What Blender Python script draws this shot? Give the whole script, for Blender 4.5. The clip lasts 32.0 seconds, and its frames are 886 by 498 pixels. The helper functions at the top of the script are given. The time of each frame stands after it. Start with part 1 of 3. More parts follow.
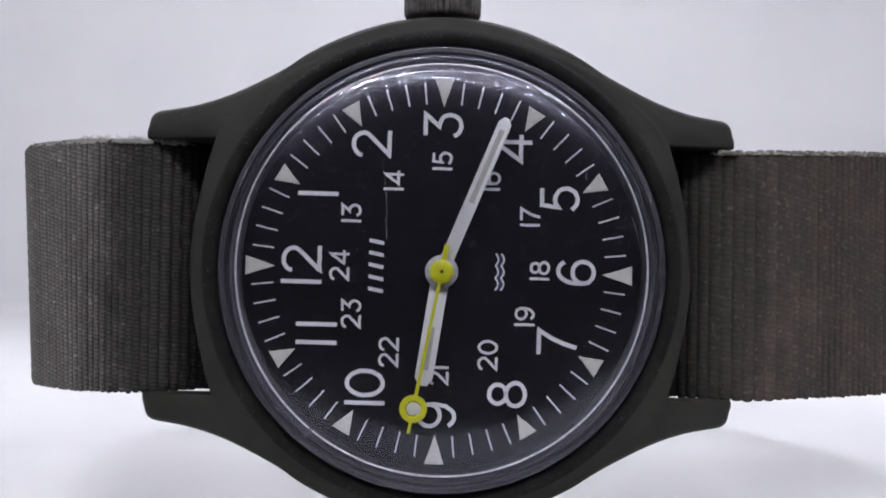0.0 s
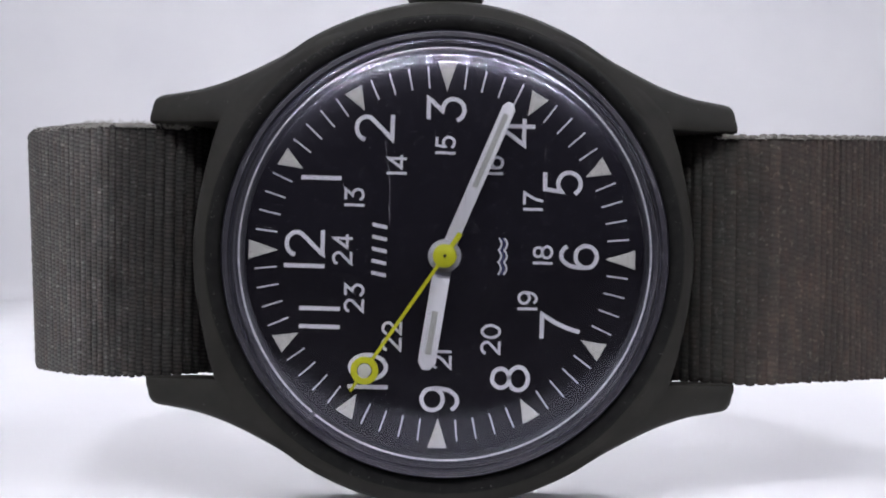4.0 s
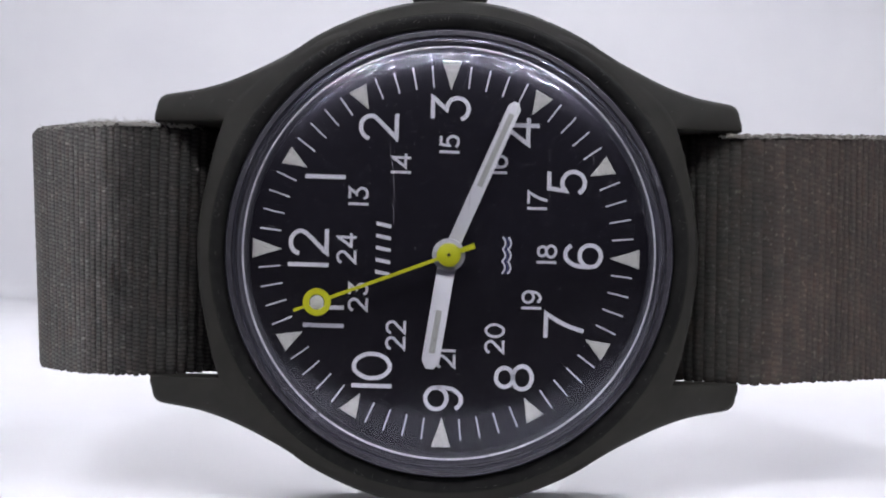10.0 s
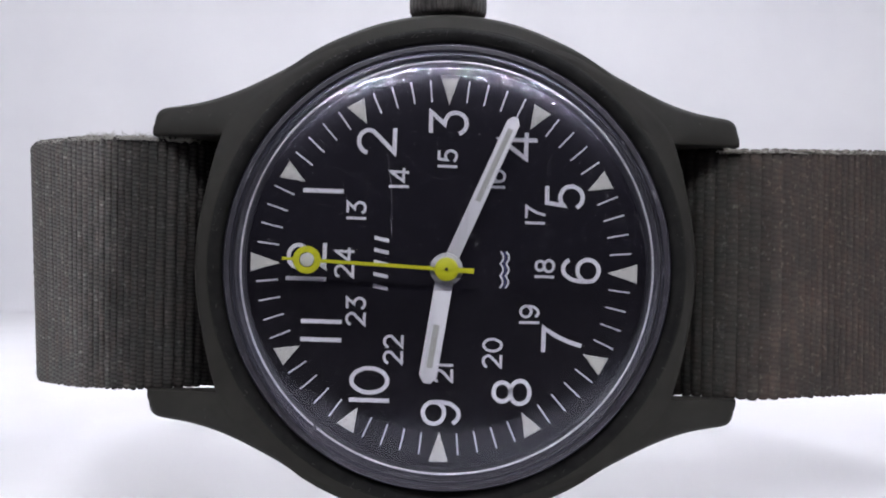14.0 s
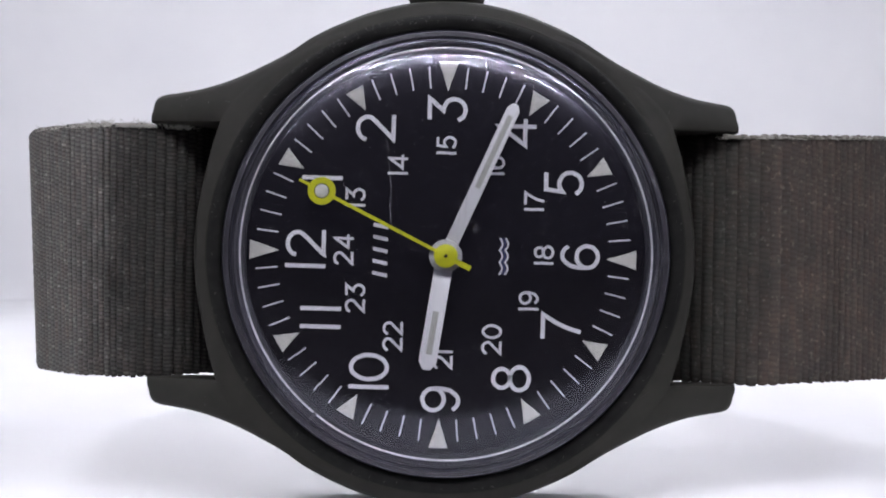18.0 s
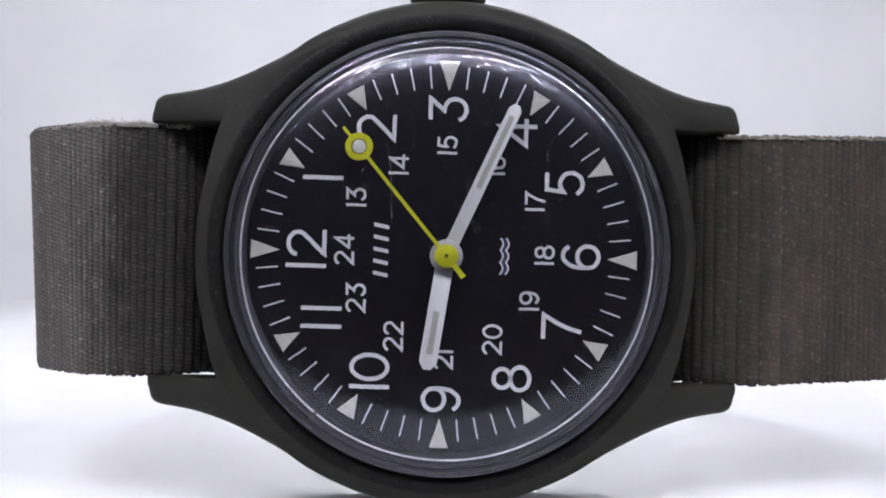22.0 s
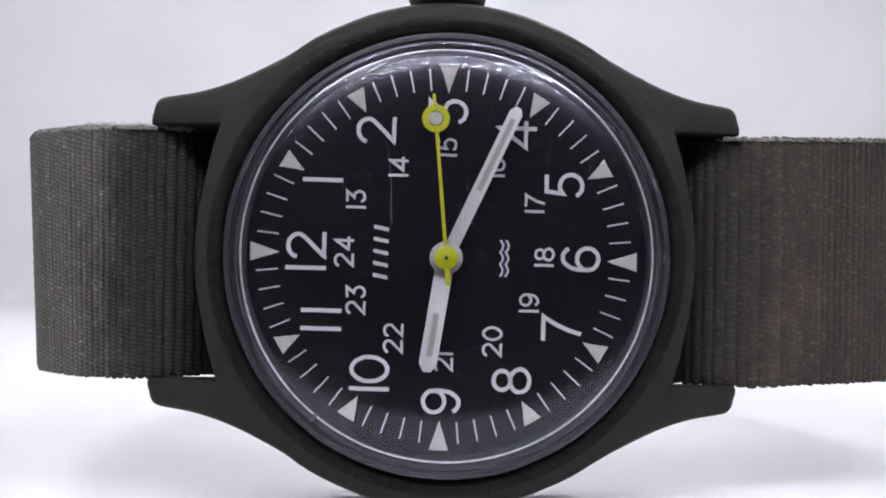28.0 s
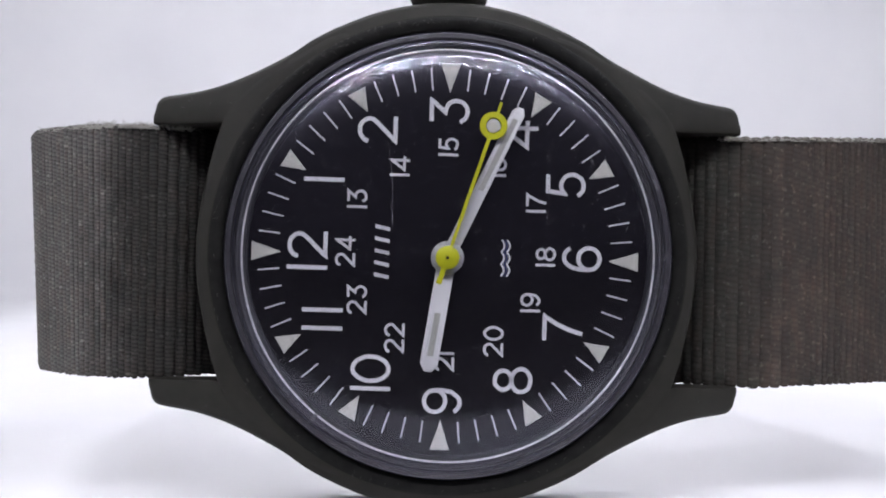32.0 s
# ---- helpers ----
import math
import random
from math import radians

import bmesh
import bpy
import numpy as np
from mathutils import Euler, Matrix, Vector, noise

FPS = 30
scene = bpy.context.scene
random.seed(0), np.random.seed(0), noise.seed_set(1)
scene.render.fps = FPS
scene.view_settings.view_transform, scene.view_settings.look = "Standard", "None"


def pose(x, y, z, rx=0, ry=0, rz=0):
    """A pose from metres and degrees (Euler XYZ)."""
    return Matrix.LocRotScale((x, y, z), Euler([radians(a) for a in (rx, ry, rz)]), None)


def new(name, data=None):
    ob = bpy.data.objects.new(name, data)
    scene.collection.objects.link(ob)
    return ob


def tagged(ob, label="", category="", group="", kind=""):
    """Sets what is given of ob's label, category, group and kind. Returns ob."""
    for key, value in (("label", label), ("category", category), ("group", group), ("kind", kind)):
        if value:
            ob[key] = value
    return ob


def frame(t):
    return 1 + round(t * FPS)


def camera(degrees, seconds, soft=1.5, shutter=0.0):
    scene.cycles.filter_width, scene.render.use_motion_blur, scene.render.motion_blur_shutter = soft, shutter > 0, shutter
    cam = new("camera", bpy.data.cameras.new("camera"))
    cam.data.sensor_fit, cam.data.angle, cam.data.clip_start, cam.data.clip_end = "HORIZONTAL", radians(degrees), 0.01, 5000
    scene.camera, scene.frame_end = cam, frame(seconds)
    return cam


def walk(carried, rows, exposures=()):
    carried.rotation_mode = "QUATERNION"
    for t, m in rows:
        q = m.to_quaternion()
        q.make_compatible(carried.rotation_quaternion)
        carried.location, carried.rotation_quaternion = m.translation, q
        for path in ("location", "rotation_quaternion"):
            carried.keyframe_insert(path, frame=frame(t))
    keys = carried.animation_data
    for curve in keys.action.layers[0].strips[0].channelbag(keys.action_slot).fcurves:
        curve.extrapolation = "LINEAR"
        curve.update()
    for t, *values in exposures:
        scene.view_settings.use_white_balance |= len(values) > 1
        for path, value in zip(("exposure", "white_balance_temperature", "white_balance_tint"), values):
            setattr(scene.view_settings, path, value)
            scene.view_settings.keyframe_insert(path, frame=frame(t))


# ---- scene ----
cam = camera(38.0, 32.0, soft=1.9)
EYE = (0.0, -0.0911, 0.0181)
# seconds, pitch, roll, yaw in degrees: the camera only sways about its own place
PATH = (
    (0, 0.945, 0.06, -0.062), (0.5, 1.089, 0.04, -0.132), (1, 1.046, 0, -0.161), (1.5, 0.697, 0.01, -0.108),
    (2, 0.603, 0.08, -0.137), (2.5, 0.27, 0.08, -0.038), (3, 0.02, 0.05, -0.026), (3.5, 0.245, 0.07, 0.067),
    (5.5, 0.18, 0.09, 0.074), (6, 0.086, 0.02, 0.149), (6.5, 0.231, 0, 0.195), (7, 0.257, 0.07, 0.199),
    (7.5, 0.312, -0.02, 0.235), (8, 0.189, 0.03, 0.204), (8.5, 0.075, 0.02, 0.244), (9, 0.064, 0.04, 0.2),
    (9.5, 0.073, 0.01, 0.261), (10, 0.202, 0, 0.252), (10.5, 0.451, -0.03, 0.076), (11, 0.568, -0.11, 0.088),
    (11.5, 0.649, -0.04, -0.011), (12, 0.648, -0.02, 0.077), (12.5, 0.655, -0.02, 0.107), (13, 0.618, -0.01, 0.033),
    (13.5, 0.822, -0.01, 0.047), (14, 0.84, -0.09, 0.154), (14.5, 0.662, -0.03, 0.057), (16.5, 0.471, -0.08, 0.279),
    (17, 0.345, -0.09, 0.34), (17.5, 0.169, -0.04, 0.235), (18, 0.247, 0.06, 0.119), (18.5, 0.385, 0.01, 0.099),
    (19, 0.51, -0.01, 0.079), (19.5, 0.547, -0.01, 0.149), (20, 0.567, -0.07, 0.222), (20.5, 0.46, 0, 0.108),
    (21, 0.366, 0.07, 0.099), (21.5, 0.321, -0.03, 0.118), (22, 0.244, -0.04, 0.149), (22.5, 0.396, -0.04, 0.18),
    (23, 0.31, -0.03, 0.189), (23.5, 0.161, -0.01, 0.081), (24, 0.071, 0.05, 0.056), (24.5, 0.119, -0.01, 0.105),
    (25, 0.277, -0.01, 0.109), (25.5, 0.396, -0.02, 0.114), (27.5, 0.231, 0.01, 0.081), (28, 0.337, 0.02, 0.142),
    (28.5, 0.337, -0.03, 0.156), (29, 0.346, -0.01, 0.145), (29.5, 0.207, 0.02, 0.105), (30, 0.102, 0.02, 0.083),
    (30.5, 0.147, 0.06, 0.088), (31, 0.269, -0.02, 0.085), (31.5, 0.341, 0.01, 0.118), (32, 0.323, -0.04, 0.197),
)
walk(cam, [(t, pose(*EYE, 90 + p, r, y)) for t, p, r, y in PATH], exposures=((0, 0.0), (2, 0.02), (6, 0.12), (10, 0.14), (14, 0.17), (32, 0.18)))

# ---- world: the dim room in front of the open photo box ----
world = bpy.data.worlds.new("room")
scene.world = world
world.use_nodes = True
world.node_tree.nodes["Background"].inputs[0].default_value = (0.50, 0.46, 0.66, 1)
world.node_tree.nodes["Background"].inputs[1].default_value = 0.085
LED_POWER = 197.0
LED_COLOUR = (0.893, 0.89, 0.99, 1)

MM = 0.001


# ---- material helpers ----
def material(name, colour, rough=0.5, metal=0.0, spec=0.5):
    m = bpy.data.materials.new(name)
    m.use_nodes = True
    b = m.node_tree.nodes["Principled BSDF"]
    b.inputs["Base Color"].default_value = (*colour, 1)
    b.inputs["Roughness"].default_value = rough
    b.inputs["Metallic"].default_value = metal
    b.inputs["Specular IOR Level"].default_value = spec
    return m


def node(m, kind, **values):
    n = m.node_tree.nodes.new(kind)
    for key, value in values.items():
        n.inputs[key.replace("_", " ")].default_value = value
    return n


def link(m, a, out, b, inp):
    m.node_tree.links.new(a.outputs[out], b.inputs[inp])


def bsdf(m):
    return m.node_tree.nodes["Principled BSDF"]


def coords(m, which="Object", scale=(1, 1, 1)):
    c = m.node_tree.nodes.new("ShaderNodeTexCoord")
    p = m.node_tree.nodes.new("ShaderNodeMapping")
    p.inputs["Scale"].default_value = scale
    link(m, c, which, p, "Vector")
    return p


def ramp(m, source, out, stops):
    r = m.node_tree.nodes.new("ShaderNodeValToRGB")
    e = r.color_ramp.elements
    while len(e) < len(stops):
        e.new(0.5)
    for el, (at, c) in zip(e, stops):
        el.position = at
        el.color = (*c, 1) if len(c) == 3 else c
    link(m, source, out, r, "Fac")
    return r


def mottled(m, a, b, scale, detail=4.0, bump=0.0, bump_scale=None, rough=None, which="Object"):
    """Colour that wanders between a and b, with fine relief and, if given, a wandering roughness."""
    p = coords(m, which)
    n = node(m, "ShaderNodeTexNoise", Scale=scale, Detail=detail, Roughness=0.6)
    link(m, p, "Vector", n, "Vector")
    r = ramp(m, n, "Fac", ((0.3, a), (0.7, b)))
    link(m, r, "Color", bsdf(m), "Base Color")
    if rough:
        q = ramp(m, n, "Fac", ((0.3, (rough[0],) * 3), (0.7, (rough[1],) * 3)))
        link(m, q, "Color", bsdf(m), "Roughness")
    if bump:
        f = node(m, "ShaderNodeTexNoise", Scale=bump_scale or scale * 6, Detail=3.0)
        link(m, p, "Vector", f, "Vector")
        u = node(m, "ShaderNodeBump", Strength=bump, Distance=0.00005)
        link(m, f, "Fac", u, "Height")
        link(m, u, "Normal", bsdf(m), "Normal")
    return m


# ---- materials ----
SHEET = mottled(material("white_backdrop_sheet", (0.78, 0.78, 0.78), 0.4, spec=0.5), (0.76, 0.76, 0.77), (0.8, 0.8, 0.8), 25, 3, 0.06, 900)
BOX = mottled(material("white_box_lining", (0.87, 0.87, 0.87), 0.6), (0.85, 0.85, 0.86), (0.89, 0.89, 0.89), 12)
RESIN = mottled(material("black_moulded_resin", (0.016, 0.016, 0.0145), 0.55, spec=0.24), (0.0155, 0.0146, 0.0118), (0.0255, 0.0242, 0.0196), 420, 5, 0.12, 9000, (0.52, 0.66))
TABLE = mottled(material("dark_table", (0.012, 0.01, 0.012), 0.5), (0.008, 0.007, 0.009), (0.016, 0.013, 0.015), 8, 5)
BEZEL = mottled(material("smooth_black_bezel", (0.006, 0.006, 0.006), 0.5, spec=0.2), (0.0032, 0.0032, 0.003), (0.0135, 0.013, 0.0118), 900, 6, 0.2, 6000, (0.42, 0.6))
CROWN = mottled(material("worn_black_crown", (0.024, 0.022, 0.02), 0.5), (0.018, 0.0165, 0.0145), (0.125, 0.115, 0.104), 1100, 5, 0.2, 7000)
DIAL = mottled(material("matte_black_dial", (0.004, 0.004, 0.005), 0.75, spec=0.1), (0.0024, 0.002, 0.0034), (0.005, 0.0042, 0.0066), 900, 5)
PRINT = mottled(material("white_dial_print", (0.78, 0.78, 0.83), 0.7, spec=0.2), (0.62, 0.62, 0.68), (0.76, 0.76, 0.8), 3000)
BLUE_PRINT = mottled(material("dark_blue_dial_print", (0.05, 0.06, 0.2), 0.7, spec=0.2), (0.025, 0.03, 0.09), (0.05, 0.06, 0.15), 3000)
LUME = mottled(material("aged_lume_paint", (0.6, 0.6, 0.56), 0.85, spec=0.1), (0.50, 0.50, 0.46), (0.66, 0.66, 0.62), 4000, 5, 0.5, 9000)
HAND = mottled(material("white_hand_paint", (0.8, 0.8, 0.84), 0.5), (0.71, 0.71, 0.75), (0.78, 0.78, 0.81), 2500)
HUB = mottled(material("pale_grey_hub", (0.42, 0.42, 0.45), 0.5), (0.36, 0.36, 0.39), (0.5, 0.5, 0.53), 2500)
INLAY = mottled(material("grey_lume_inlay", (0.42, 0.42, 0.40), 0.85, spec=0.1), (0.36, 0.36, 0.34), (0.48, 0.48, 0.46), 5000)
YELLOW = mottled(material("yellow_hand_paint", (0.55, 0.56, 0.015), 0.45), (0.52, 0.53, 0.006), (0.62, 0.63, 0.01), 2500)
PIN = material("dark_pin", (0.05, 0.045, 0.02), 0.4, 0.6)
STEEL = mottled(material("bright_steel_ring", (0.88, 0.88, 0.9), 0.28, 0.3), (0.55, 0.55, 0.57), (1.0, 1.0, 1.0), 1500, 6, 0.2, 2600)
REFLECTOR = mottled(material("grey_inner_ring", (0.02, 0.02, 0.024), 0.35), (0.01, 0.01, 0.013), (0.026, 0.025, 0.031), 1800)
RIM_HAZE = mottled(material("grey_rim_haze", (0.06, 0.058, 0.068), 0.45), (0.028, 0.027, 0.033), (0.056, 0.054, 0.065), 1400, 5, 0.1, 5000)
LIP = mottled(material("grey_ring_lip", (0.2, 0.2, 0.21), 0.3), (0.06, 0.06, 0.066), (0.16, 0.16, 0.17), 2500)
JOINT = mottled(material("grey_ring_joint", (0.12, 0.12, 0.12), 0.6), (0.05, 0.05, 0.053), (0.12, 0.12, 0.12), 3000)
SCUFF = material("scuffed_resin", (0.08, 0.077, 0.07), 0.6)
LEDBOARD = material("led_board", (0.75, 0.75, 0.75), 0.5)

CHIP = material("led_chip", (0.9, 0.9, 0.9))
bsdf(CHIP).inputs["Emission Color"].default_value = LED_COLOUR
bsdf(CHIP).inputs["Emission Strength"].default_value = LED_POWER

GLASS = bpy.data.materials.new("clear_acrylic")
GLASS.use_nodes = True
GLASS.node_tree.nodes.clear()
clear = GLASS.node_tree.nodes.new("ShaderNodeBsdfTransparent")
clear.inputs["Color"].default_value = (0.985, 0.985, 0.98, 1)
gloss = GLASS.node_tree.nodes.new("ShaderNodeBsdfGlossy")
gloss.inputs["Color"].default_value = (0.82, 0.81, 0.95, 1)
gloss.inputs["Roughness"].default_value = 0.027
haze = GLASS.node_tree.nodes.new("ShaderNodeBsdfGlossy")
haze.inputs["Color"].default_value = (0.82, 0.8, 1.0, 1)
haze.inputs["Roughness"].default_value = 0.3
both = GLASS.node_tree.nodes.new("ShaderNodeMixShader")
both.inputs["Fac"].default_value = 0.29
fresnel = GLASS.node_tree.nodes.new("ShaderNodeFresnel")
fresnel.inputs["IOR"].default_value = 1.49
blend = GLASS.node_tree.nodes.new("ShaderNodeMixShader")
glass_out = GLASS.node_tree.nodes.new("ShaderNodeOutputMaterial")
link(GLASS, fresnel, "Fac", blend, "Fac")
GLASS.node_tree.links.new(clear.outputs[0], blend.inputs[1])
GLASS.node_tree.links.new(gloss.outputs[0], both.inputs[1])
GLASS.node_tree.links.new(haze.outputs[0], both.inputs[2])
GLASS.node_tree.links.new(both.outputs[0], blend.inputs[2])
link(GLASS, blend, "Shader", glass_out, "Surface")
# faint ripples and polish marks in the acrylic
ripple = node(GLASS, "ShaderNodeTexNoise", Scale=1900.0, Detail=3.0)
link(GLASS, coords(GLASS), "Vector", ripple, "Vector")
ripple_bump = node(GLASS, "ShaderNodeBump", Strength=0.23, Distance=0.00005)
link(GLASS, ripple, "Fac", ripple_bump, "Height")
link(GLASS, ripple_bump, "Normal", gloss, "Normal")
SCRATCH = material("scratched_acrylic", (0.4, 0.4, 0.44), 0.6)
bsdf(SCRATCH).inputs["Alpha"].default_value = 0.42


def webbing(name, low, high, dye, start, beads, depth, mixed):
    """Ribbed nylon in rib units: staggered weft beads along every rib, their shading painted in, olive-black dye near
    the lugs, rubbed to brown-grey where it is worn.
    """
    m = material(name, high, 0.88, spec=0.14)

    def calc(operation, a, b=None, c=None):
        n = m.node_tree.nodes.new("ShaderNodeMath")
        n.operation = operation
        for k, value in enumerate((a, b, c)):
            if isinstance(value, (int, float)):
                n.inputs[k].default_value = value
            elif value is not None:
                m.node_tree.links.new(value, n.inputs[k])
        return n.outputs[0]

    def tint(a, b, factor=None, blend="MULTIPLY"):
        n = m.node_tree.nodes.new("ShaderNodeMix")
        n.data_type, n.blend_type = "RGBA", blend
        n.inputs["Factor"].default_value = 1.0
        for key, value in (("A", a), ("B", b), ("Factor", factor)):
            if isinstance(value, tuple):
                n.inputs[key].default_value = (*value, 1)
            elif value is not None:
                m.node_tree.links.new(value, n.inputs[key])
        return n.outputs["Result"]

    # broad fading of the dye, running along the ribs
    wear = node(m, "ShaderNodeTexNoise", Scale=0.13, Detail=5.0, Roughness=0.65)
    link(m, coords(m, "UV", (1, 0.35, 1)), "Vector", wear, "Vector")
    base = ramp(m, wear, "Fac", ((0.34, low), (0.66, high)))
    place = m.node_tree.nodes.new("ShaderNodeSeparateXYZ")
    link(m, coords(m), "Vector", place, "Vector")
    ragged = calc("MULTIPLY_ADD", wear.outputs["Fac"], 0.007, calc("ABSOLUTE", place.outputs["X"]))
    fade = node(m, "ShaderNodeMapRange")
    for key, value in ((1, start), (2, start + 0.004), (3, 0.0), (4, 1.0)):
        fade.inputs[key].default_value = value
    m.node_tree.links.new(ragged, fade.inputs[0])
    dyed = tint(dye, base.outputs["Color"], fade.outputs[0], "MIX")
    # weft beads, sliding on from rib to rib
    thread = m.node_tree.nodes.new("ShaderNodeSeparateXYZ")
    link(m, coords(m, "UV"), "Vector", thread, "Vector")
    rib_count = calc("FLOOR", thread.outputs["X"])
    wander = node(m, "ShaderNodeTexNoise", Scale=0.5, Detail=2.0)
    link(m, coords(m, "UV", (0.3, 0.3, 1)), "Vector", wander, "Vector")
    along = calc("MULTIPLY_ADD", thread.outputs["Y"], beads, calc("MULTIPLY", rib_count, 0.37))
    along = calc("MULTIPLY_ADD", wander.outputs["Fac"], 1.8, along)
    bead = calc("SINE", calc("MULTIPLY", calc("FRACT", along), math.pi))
    which = m.node_tree.nodes.new("ShaderNodeCombineXYZ")
    m.node_tree.links.new(rib_count, which.inputs["X"])
    m.node_tree.links.new(calc("FLOOR", along), which.inputs["Y"])
    chance = m.node_tree.nodes.new("ShaderNodeTexWhiteNoise")
    chance.noise_dimensions = "2D"
    link(m, which, "Vector", chance, "Vector")
    lift = ramp(m, chance, "Value", ((0.0, (0.9, 0.9, 0.91)), (0.7, (1.0, 0.99, 0.98)), (1.0, (1.08, 1.08, 1.07))))
    # shade between beads put into the colour: darker hollows, lighter crowns
    bead_shade = calc("MULTIPLY_ADD", bead, 1.3 * depth, 1.0 - depth)
    # single threads that took the dye redder or greener
    stain = node(m, "ShaderNodeTexNoise", Scale=1.0, Detail=3.0, Roughness=0.7)
    link(m, coords(m, "UV", (0.9, 0.13, 1)), "Vector", stain, "Vector")
    hue = ramp(m, stain, "Fac", ((0.3, (1 - 0.16 * mixed, 1 - 0.05 * mixed, 1 - 0.05 * mixed)), (0.5, (1.0, 1.0, 1.0)), (0.72, (1 + 0.24 * mixed, 1 + 0.04 * mixed, 1 - 0.02 * mixed))))
    # glints on broken filaments, painted in as specks of lighter colour
    speck = node(m, "ShaderNodeTexNoise", Scale=1.0, Detail=1.0)
    link(m, coords(m, "Object", (3200, 3200, 2900)), "Vector", speck, "Vector")
    glint = ramp(m, speck, "Fac", ((0.58, (1, 1, 1)), (0.66, (1.25, 1.26, 1.26)), (0.76, (1.9, 1.95, 1.95))))
    # ribs differ from one another
    per_rib = m.node_tree.nodes.new("ShaderNodeTexWhiteNoise")
    per_rib.noise_dimensions = "1D"
    m.node_tree.links.new(rib_count, per_rib.inputs["W"])
    rib_tone = ramp(m, per_rib, "Value", ((0.0, (1 - 0.14 * mixed,) * 3), (1.0, (1 + 0.12 * mixed,) * 3)))
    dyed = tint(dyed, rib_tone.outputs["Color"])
    colour = tint(tint(tint(tint(dyed, lift.outputs["Color"]), bead_shade), hue.outputs["Color"]), glint.outputs["Color"])
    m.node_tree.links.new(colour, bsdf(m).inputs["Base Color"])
    fuzz = node(m, "ShaderNodeTexNoise", Scale=2.4, Detail=3.0)
    link(m, coords(m, "UV", (0.8, 1.5, 1)), "Vector", fuzz, "Vector")
    u = node(m, "ShaderNodeBump", Strength=0.35, Distance=0.00008)
    m.node_tree.links.new(calc("MULTIPLY_ADD", bead, 0.8, fuzz.outputs["Fac"]), u.inputs["Height"])
    link(m, u, "Normal", bsdf(m), "Normal")
    return m


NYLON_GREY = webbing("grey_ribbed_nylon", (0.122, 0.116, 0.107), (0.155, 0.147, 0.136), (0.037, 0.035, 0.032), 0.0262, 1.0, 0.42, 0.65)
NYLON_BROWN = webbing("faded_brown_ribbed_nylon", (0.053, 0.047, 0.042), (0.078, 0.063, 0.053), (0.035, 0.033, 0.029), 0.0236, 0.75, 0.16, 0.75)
SELVEDGE = mottled(material("pale_nylon_edge", (0.2, 0.19, 0.16), 0.85, spec=0.1), (0.07, 0.066, 0.056), (0.27, 0.255, 0.22), 2600, 5, 0.5, 6000)
FIBRE = material("frayed_nylon_fibre", (0.36, 0.35, 0.31), 0.8)


# ---- mesh helpers, in millimetres ----
def part(name, bm, mat, parent=None, label="", smooth=True):
    me = bpy.data.meshes.new(name)
    bmesh.ops.scale(bm, vec=(MM, MM, MM), verts=bm.verts[:])
    bm.normal_update()
    bm.to_mesh(me)
    bm.free()
    me.materials.append(mat)
    if smooth:
        me.polygons.foreach_set("use_smooth", [True] * len(me.polygons))
        me.set_sharp_from_angle(angle=radians(38))
    ob = new(name, me)
    ob.parent = parent
    if label:
        tagged(ob, label)
    return ob


def lathe(profile, steps=180, closed=False):
    """A ring turned about the y axis from (radius, y) points."""
    bm = bmesh.new()
    rings = []
    for k in range(steps):
        a = 2 * math.pi * k / steps
        rings.append([bm.verts.new((r * math.sin(a), y, r * math.cos(a))) for r, y in profile])
    n = len(profile)
    for k in range(steps):
        p, q = rings[k], rings[(k + 1) % steps]
        for i in range(n if closed else n - 1):
            j = (i + 1) % n
            bm.faces.new((p[i], p[j], q[j], q[i]))
    bmesh.ops.remove_doubles(bm, verts=bm.verts[:], dist=1e-5)
    bmesh.ops.recalc_face_normals(bm, faces=bm.faces[:])
    return bm


def plate(outline, front, back, bevel=0.0, bm=None):
    """A flat plate in the x-z plane between two depths, its front edge bevelled."""
    bm = bm or bmesh.new()
    c = Vector((sum(p[0] for p in outline) / len(outline), sum(p[1] for p in outline) / len(outline)))
    loops = []
    if bevel:
        inner = []
        for x, z in outline:
            d = Vector((x, z)) - c
            d *= max(0.0, 1 - bevel / max(d.length, 1e-6))
            inner.append(c + d)
        loops.append([bm.verts.new((p[0], front, p[1])) for p in inner])
        loops.append([bm.verts.new((x, front + bevel * 0.7, z)) for x, z in outline])
    else:
        loops.append([bm.verts.new((x, front, z)) for x, z in outline])
    loops.append([bm.verts.new((x, back, z)) for x, z in outline])
    n = len(outline)
    faces = [bm.faces.new(loops[0]), bm.faces.new(list(reversed(loops[-1])))]
    for p, q in zip(loops, loops[1:]):
        for i in range(n):
            faces.append(bm.faces.new((p[i], p[(i + 1) % n], q[(i + 1) % n], q[i])))
    bmesh.ops.recalc_face_normals(bm, faces=faces)
    return bm


def worn(points, step, amount, closed=False):
    """The same line in short steps, each nudged a little, as ink and paint edges are never quite straight."""
    pts = [Vector(p) for p in points]
    out = []
    for a, b in zip(pts, pts[1:] + pts[:1] if closed else pts[1:]):
        n = max(1, round((b - a).length / step))
        out += [a.lerp(b, k / n) for k in range(n)]
    if not closed:
        out.append(pts[-1])
    return [p + Vector((noise.noise((p.x * 6.3, p.y * 6.3, 0.3)), noise.noise((p.x * 6.3, p.y * 6.3, 7.7)))) * amount for p in out]


def disc(x, z, r, steps=40):
    return [(x + r * math.sin(2 * math.pi * k / steps), z + r * math.cos(2 * math.pi * k / steps)) for k in range(steps)]


